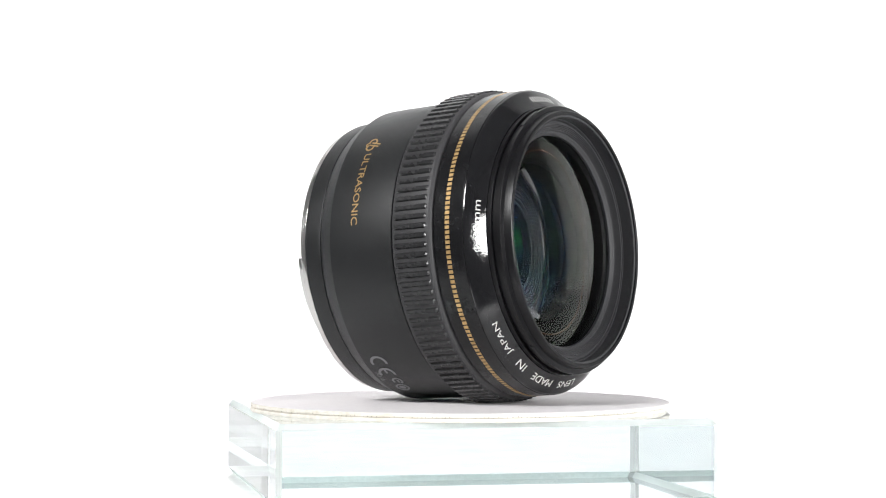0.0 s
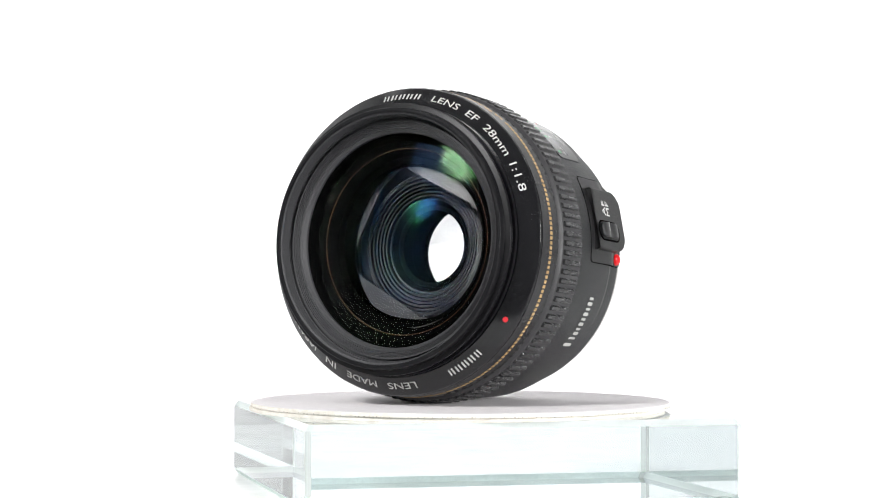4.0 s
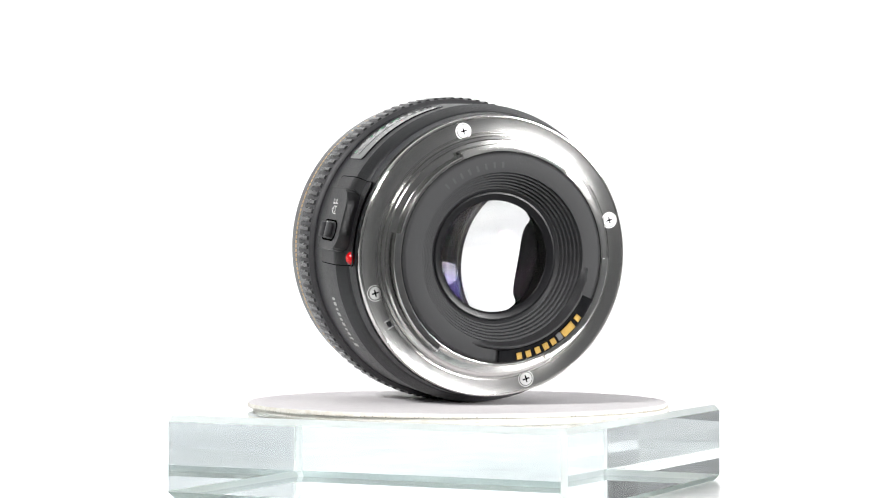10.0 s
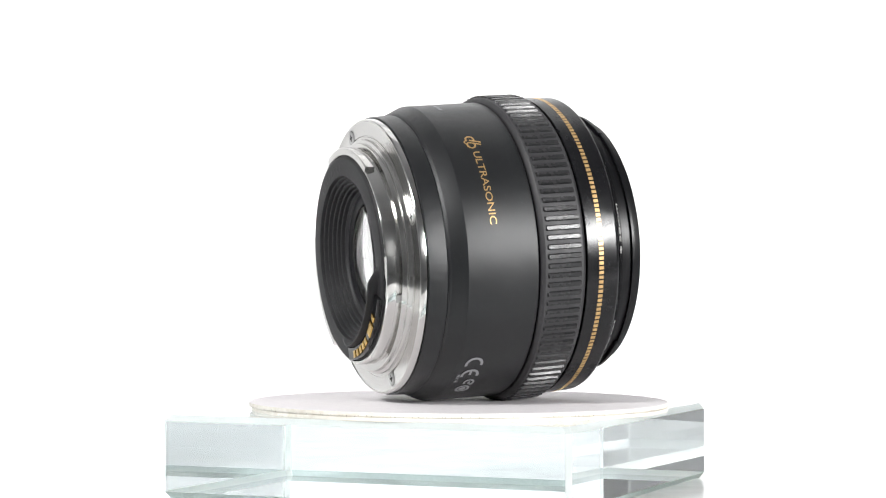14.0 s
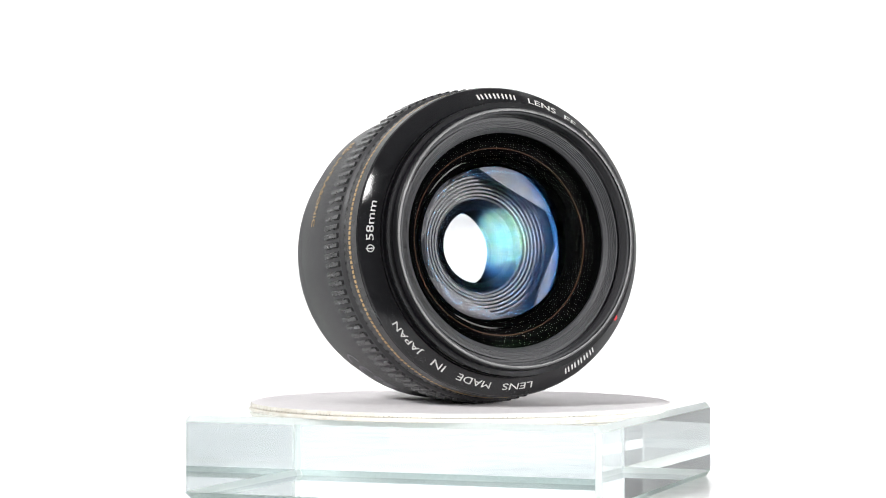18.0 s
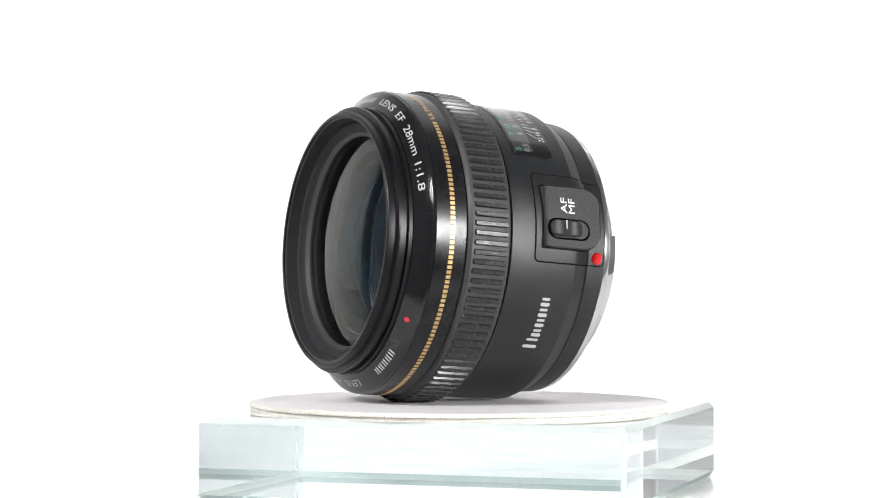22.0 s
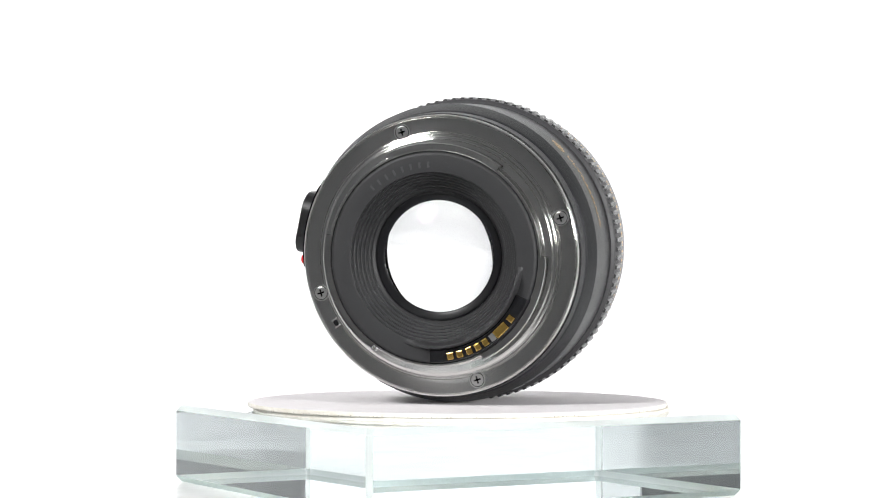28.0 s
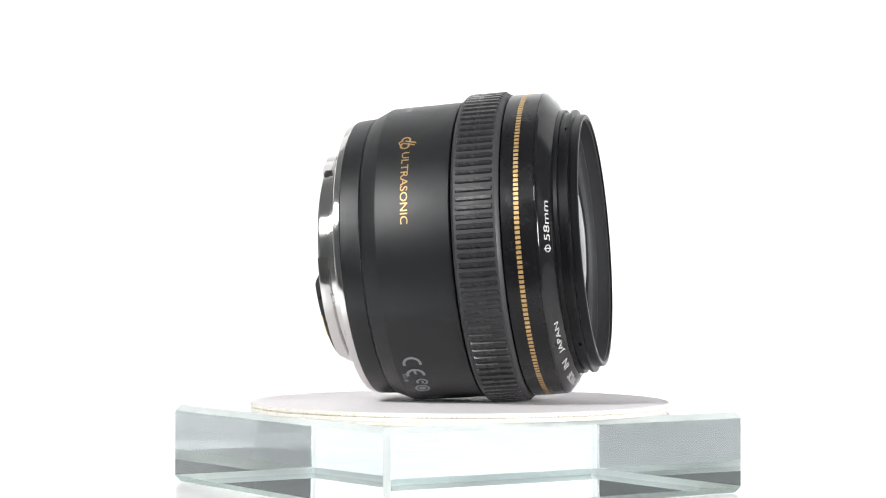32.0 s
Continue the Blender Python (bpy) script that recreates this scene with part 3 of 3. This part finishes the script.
def build_rear_cover():
    prof = [(-5.6, 23.95), (-6.2, 23.7), (-6.4, 23.2), (-6.5, 19.3)]
    r, s = 19.3, -6.4
    for k in range(6):
        prof += [(s, r - 0.08), (s + 0.75, r - 0.2), (s + 0.75, r - 0.58)]
        r, s = r - 0.65, s + 0.85
    prof += [(-1.0, 15.2), (-0.6, 14.7), (3.1, 14.7), (3.4, 15.0), (3.4, 18.0), (0.0, 23.9)]
    cover = lens_part("rear_cover", turned(soften(prof, 0.08), 144), matte_black, label="matte black rear cover with stepped throat")
    block = lens_part("contact_block", turned(soften([(-6.2, 20.6), (-7.3, 20.9), (-7.3, 23.7), (-6.0, 23.7)], 0.15), 160, True, 178.0, 246.5), gloss_black, cover, "black contact block")
    for th in (190.2, 195.9, 201.9, 207.4, 212.7, 232.8):
        part("contact", on_disc(slab(1.4, 1.6, 0.35, 0.15), -7.3, th, 22.5), gold_metal, block, "gold contact")
    part("contact", on_disc(slab(3.6, 1.9, 0.35, 0.15), -7.3, 224.1, 22.5), gold_metal, block, "wide gold contact")
    part("grey_peg", on_disc(slab(1.3, 1.7, 0.25, 0.1), -7.25, 217.6, 22.5), grey_nylon, block, "small grey peg")
    guard = turned(soften([(-6.4, 19.2), (-8.6, 19.9), (-8.6, 20.4), (-6.4, 20.9)], 0.1), 160, True, 160.0, 264.0)
    for v in guard.verts:
        a = math.degrees(math.atan2(v.co.y, v.co.z)) % 360
        edge = min(1.0, (a - 160.0) / 24.0, (264.0 - a) / 10.0)
        if v.co.x < -0.0064:
            v.co.x = -0.0064 + (v.co.x + 0.0064) * max(0.05, edge)
    lens_part("contact_guard", guard, matte_black, cover, "curved black guard rib")
    pieces = [on_disc(slab(0.5, 1.35, 0.04), -6.46, 41.0 - 5.6 * k, 21.0) for k in range(8)]
    lens_part("stamped_number", joined(pieces), stamp_grey, cover, "faint stamped number")


build_rear_cover()


# ---- printing and fittings on the barrel ----
def build_barrel_marks():
    lens_part("gold_word", on_barrel(lettering("ULTRASONIC", 18.4, 1.7, 0.05, 0.004), 16.6, -50.4, 34.95), gold_paint, barrel, "gold lettering")
    waves = [shifted(ring_arc(0.95, 0.42, 40, 300), 0.3, -0.35), shifted(ring_arc(0.95, 0.42, -140, 130), 2.1, -0.55), shifted(ring_arc(0.55, 0.32, 150, 380), 1.2, -1.35)]
    for du, dv, w, h in ((0.95, 0.75, 0.42, 2.6), (1.65, 0.35, 0.36, 2.9)):
        p = slab(w, h, 0.05, corner=0.17)
        for v in p.verts:
            v.co.x += 0.3 * v.co.y
        waves.append(shifted(p, du, dv))
    lens_part("gold_emblem", on_barrel(joined(waves), 16.7, -43.4, 34.95), gold_paint, barrel, "gold wave emblem")
    # maker's mark: plain upright bars
    logo = []
    for u, w, h, v in ((1.5, 2.6, 3.5, -0.1), (4.4, 1.9, 2.3, -0.5), (7.0, 2.0, 2.3, -0.5), (9.6, 2.0, 2.3, -0.5), (12.2, 2.0, 2.3, -0.5)):
        logo.append(shifted(slab(0.85, h, 0.05, corner=0.35), u - w / 2 + 0.42, v))
        logo.append(shifted(slab(0.60, h * 0.86, 0.05, corner=0.25), u + w / 2 - 0.3, v))
    lens_part("maker_mark", on_barrel(joined(logo), 16.6, 129.5, 34.95), silver_print, barrel, "silver grey maker's mark")

    marks = [shifted(ring_arc(1.9, 0.65, 75, 285), 1.9), shifted(ring_arc(1.9, 0.65, 75, 285), 6.0), shifted(slab(1.5, 0.55, 0.05), 5.1)]
    marks += [shifted(ring_arc(1.15, 0.5, 20, 300), 9.3, 0.8), shifted(slab(1.1, 0.5, 0.05), 9.5, 0.9), shifted(ring_arc(1.5, 0.5, 0, 359, 24), 12.6, 0.2), shifted(slab(1.6, 1.6, 0.05, corner=0.75), 12.6, 0.2)]
    lens_part("approval_marks", on_barrel(joined(marks), 14.0, -134.0, 34.95), grey_print, barrel, "grey approval marks")
    lens_part("small_text", on_barrel(lettering("N118", 3.3, 0.95, 0.05), 11.3, -143.0, 34.9), grey_print, barrel, "small grey lettering")
    return barrel


build_barrel_marks()


def build_window():
    th, half = 33.0, 18.6
    span = radians(2 * half) * 35.0
    win = lens_part("distance_window", on_barrel(slab(span + 1.0, 10.6, 0.30, 0.14, nx=40, corner=1.3), 18.8, th, 34.85), gloss_black, barrel, "glossy black distance scale window")
    part("scale_drum", on_barrel(slab(span - 1.6, 5.0, 0.06, nx=40), 20.9, th, 35.14), scale_grey, win, "dark grey distance scale")

    def put(text, s, a, h, w, material, lift=35.2):
        part("numeral", on_barrel(shifted(lettering(text, w, h, 0.02), -w / 2), s, a, lift), material, win)
    for text, a, w in (("5", 49.3, 0.9), ("3", 41.0, 0.9), ("10", 36.0, 1.7), ("30", 29.5, 1.7)):
        put(text, 22.2, a, 1.35, w, green_print)
    for text, a, w in (("0.5", 48.3, 2.4), ("1", 40.2, 0.5), ("3", 35.6, 1.0), ("10", 29.5, 1.7)):
        put(text, 19.9, a, 1.5, w, grey_scale)
    for text, off, w in (("22", 9.6, 1.6), ("16", 5.9, 1.4), ("8", 2.6, 0.7)):
        put(text, 14.9, th + off, 1.4, w, silver_print, 35.15)
        put(text, 14.9, th - off, 1.4, w, silver_print, 35.15)
    for off in (7.4, 4.6, 2.3):
        for side in (-1, 1):
            line = slab(0.2, 1.9, 0.02)
            for v in line.verts:
                v.co.x += side * 0.12 * off * (v.co.y)
            part("depth_mark", on_barrel(line, 16.9, th + side * off, 35.15), silver_print, win)
    part("depth_mark", on_barrel(slab(0.25, 1.9, 0.02), 16.9, th, 35.15), silver_print, win)
    part("infrared_mark", on_barrel(slab(0.5, 0.5, 0.02, corner=0.24), 16.9, th - 3.4, 35.15), red_print, win)
    # a short line of small print too worn to read, beside the window
    bars = [shifted(slab(w, 1.0, 0.04), u) for u, w in ((0.6, 1.0), (2.0, 1.2), (3.6, 1.4), (5.2, 1.0), (6.6, 1.2))]
    lens_part("small_print", on_barrel(joined(bars), 14.8, -8.0, 34.9), grey_print, barrel, "worn grey small print")


build_window()


def follow(bm):
    """Lets a plate on the barrel follow its narrowing towards the mount."""
    for v in bm.verts:
        s = v.co.x * 1000
        if s < 9.9:
            drop = 0.65 * (9.9 - max(s, 7.6)) / 2.3 + (1.25 * (7.6 - max(s, 5.8)) / 1.8 if s < 7.6 else 0.0)
            a = math.atan2(v.co.y, v.co.z)
            v.co.y -= drop * 0.001 * math.sin(a)
            v.co.z -= drop * 0.001 * math.cos(a)
    return bm


def build_switch_panel():
    # flush plate let into the barrel, then the raised flat with its slider
    panel = lens_part("switch_panel", follow(on_barrel(slab(20.6, 19.0, 0.22, 0.1, nx=16, ny=24, corner=1.1), 11.2, 77.4, 34.85)), panel_plastic, label="stippled black panel with the focus mode switch")
    part("panel_joint", follow(on_barrel(slab(21.0, 19.4, 0.13, nx=16, ny=24, corner=1.2), 11.2, 77.4, 34.85)), velvet_black, panel)
    raised = slab(14.6, 15.8, 3.45, 0.35, corner=0.5, ny=16, nx=6)
    for v in raised.verts:
        e = max(0.0, (-v.co.y - 3.2) / 4.7)
        v.co.x *= math.sqrt(max(0.04, 1 - (e * 0.9) ** 2.4))
        if v.co.z > 3.0 and v.co.y > 7.0:
            v.co.y -= 1.3
    top = part("raised_flat", on_tangent(raised, 12.0, 77.4, 32.3, 0.0), panel_plastic, panel)
    slot = part("slot_rim", on_tangent(slab(4.9, 11.0, 0.16, 0.1, corner=2.2), 12.7, 77.4, 35.7, -2.8), velvet_black, top)
    part("slot", on_tangent(slab(4.1, 10.1, 0.02, corner=1.95), 12.7, 77.4, 35.85, -2.8), panel_plastic, slot)
    knob = slab(3.5, 8.0, 1.0, 0.25, corner=1.1, ny=22)
    for v in knob.verts:
        if v.co.z > 0.4:
            v.co.z = 0.35 + (v.co.z - 0.35) * (0.30 + 0.95 * abs(math.sin(math.pi * v.co.y / 4.2)) ** 0.7)
    slider = part("slider", on_tangent(knob, 13.6, 77.4, 35.86, -2.8), slider_black, top, "black two-humped slider switch")
    part("index_line", on_tangent(slab(2.0, 0.40, 0.05), 13.6, 77.4, 36.44, -1.9), white_paint, slider, "white index line")
    for text, ds in (("AF", 13.75), ("MF", 11.75)):
        part("switch_text", on_tangent(lettering(text, 3.5, 1.6, 0.04, 0.0), ds, 77.4, 35.76, 0.95), white_paint, top)
    ball = bmesh.new()
    bmesh.ops.create_uvsphere(ball, u_segments=28, v_segments=16, radius=0.00155)
    for v in ball.verts:
        v.co += Vector((0.0035, 0.0326 * math.sin(radians(91.5)), 0.0326 * math.cos(radians(91.5))))
    lens_part("mount_index", ball, red_gloss, None, "glossy red mounting dot")


build_switch_panel()


def motions():
    """Block, board and lens turn together about the upright axis."""
    steps = 64
    for thing, z in ((glass_block, 0.0001), (board, BLOCK_TOP), (lens, DISC_TOP)):
        walk(thing, [(32.0 * k / steps, pose(0, 0, z, 0, 0, -360.0 * (32.0 * k / steps) / PERIOD)) for k in range(steps + 1)])


motions()
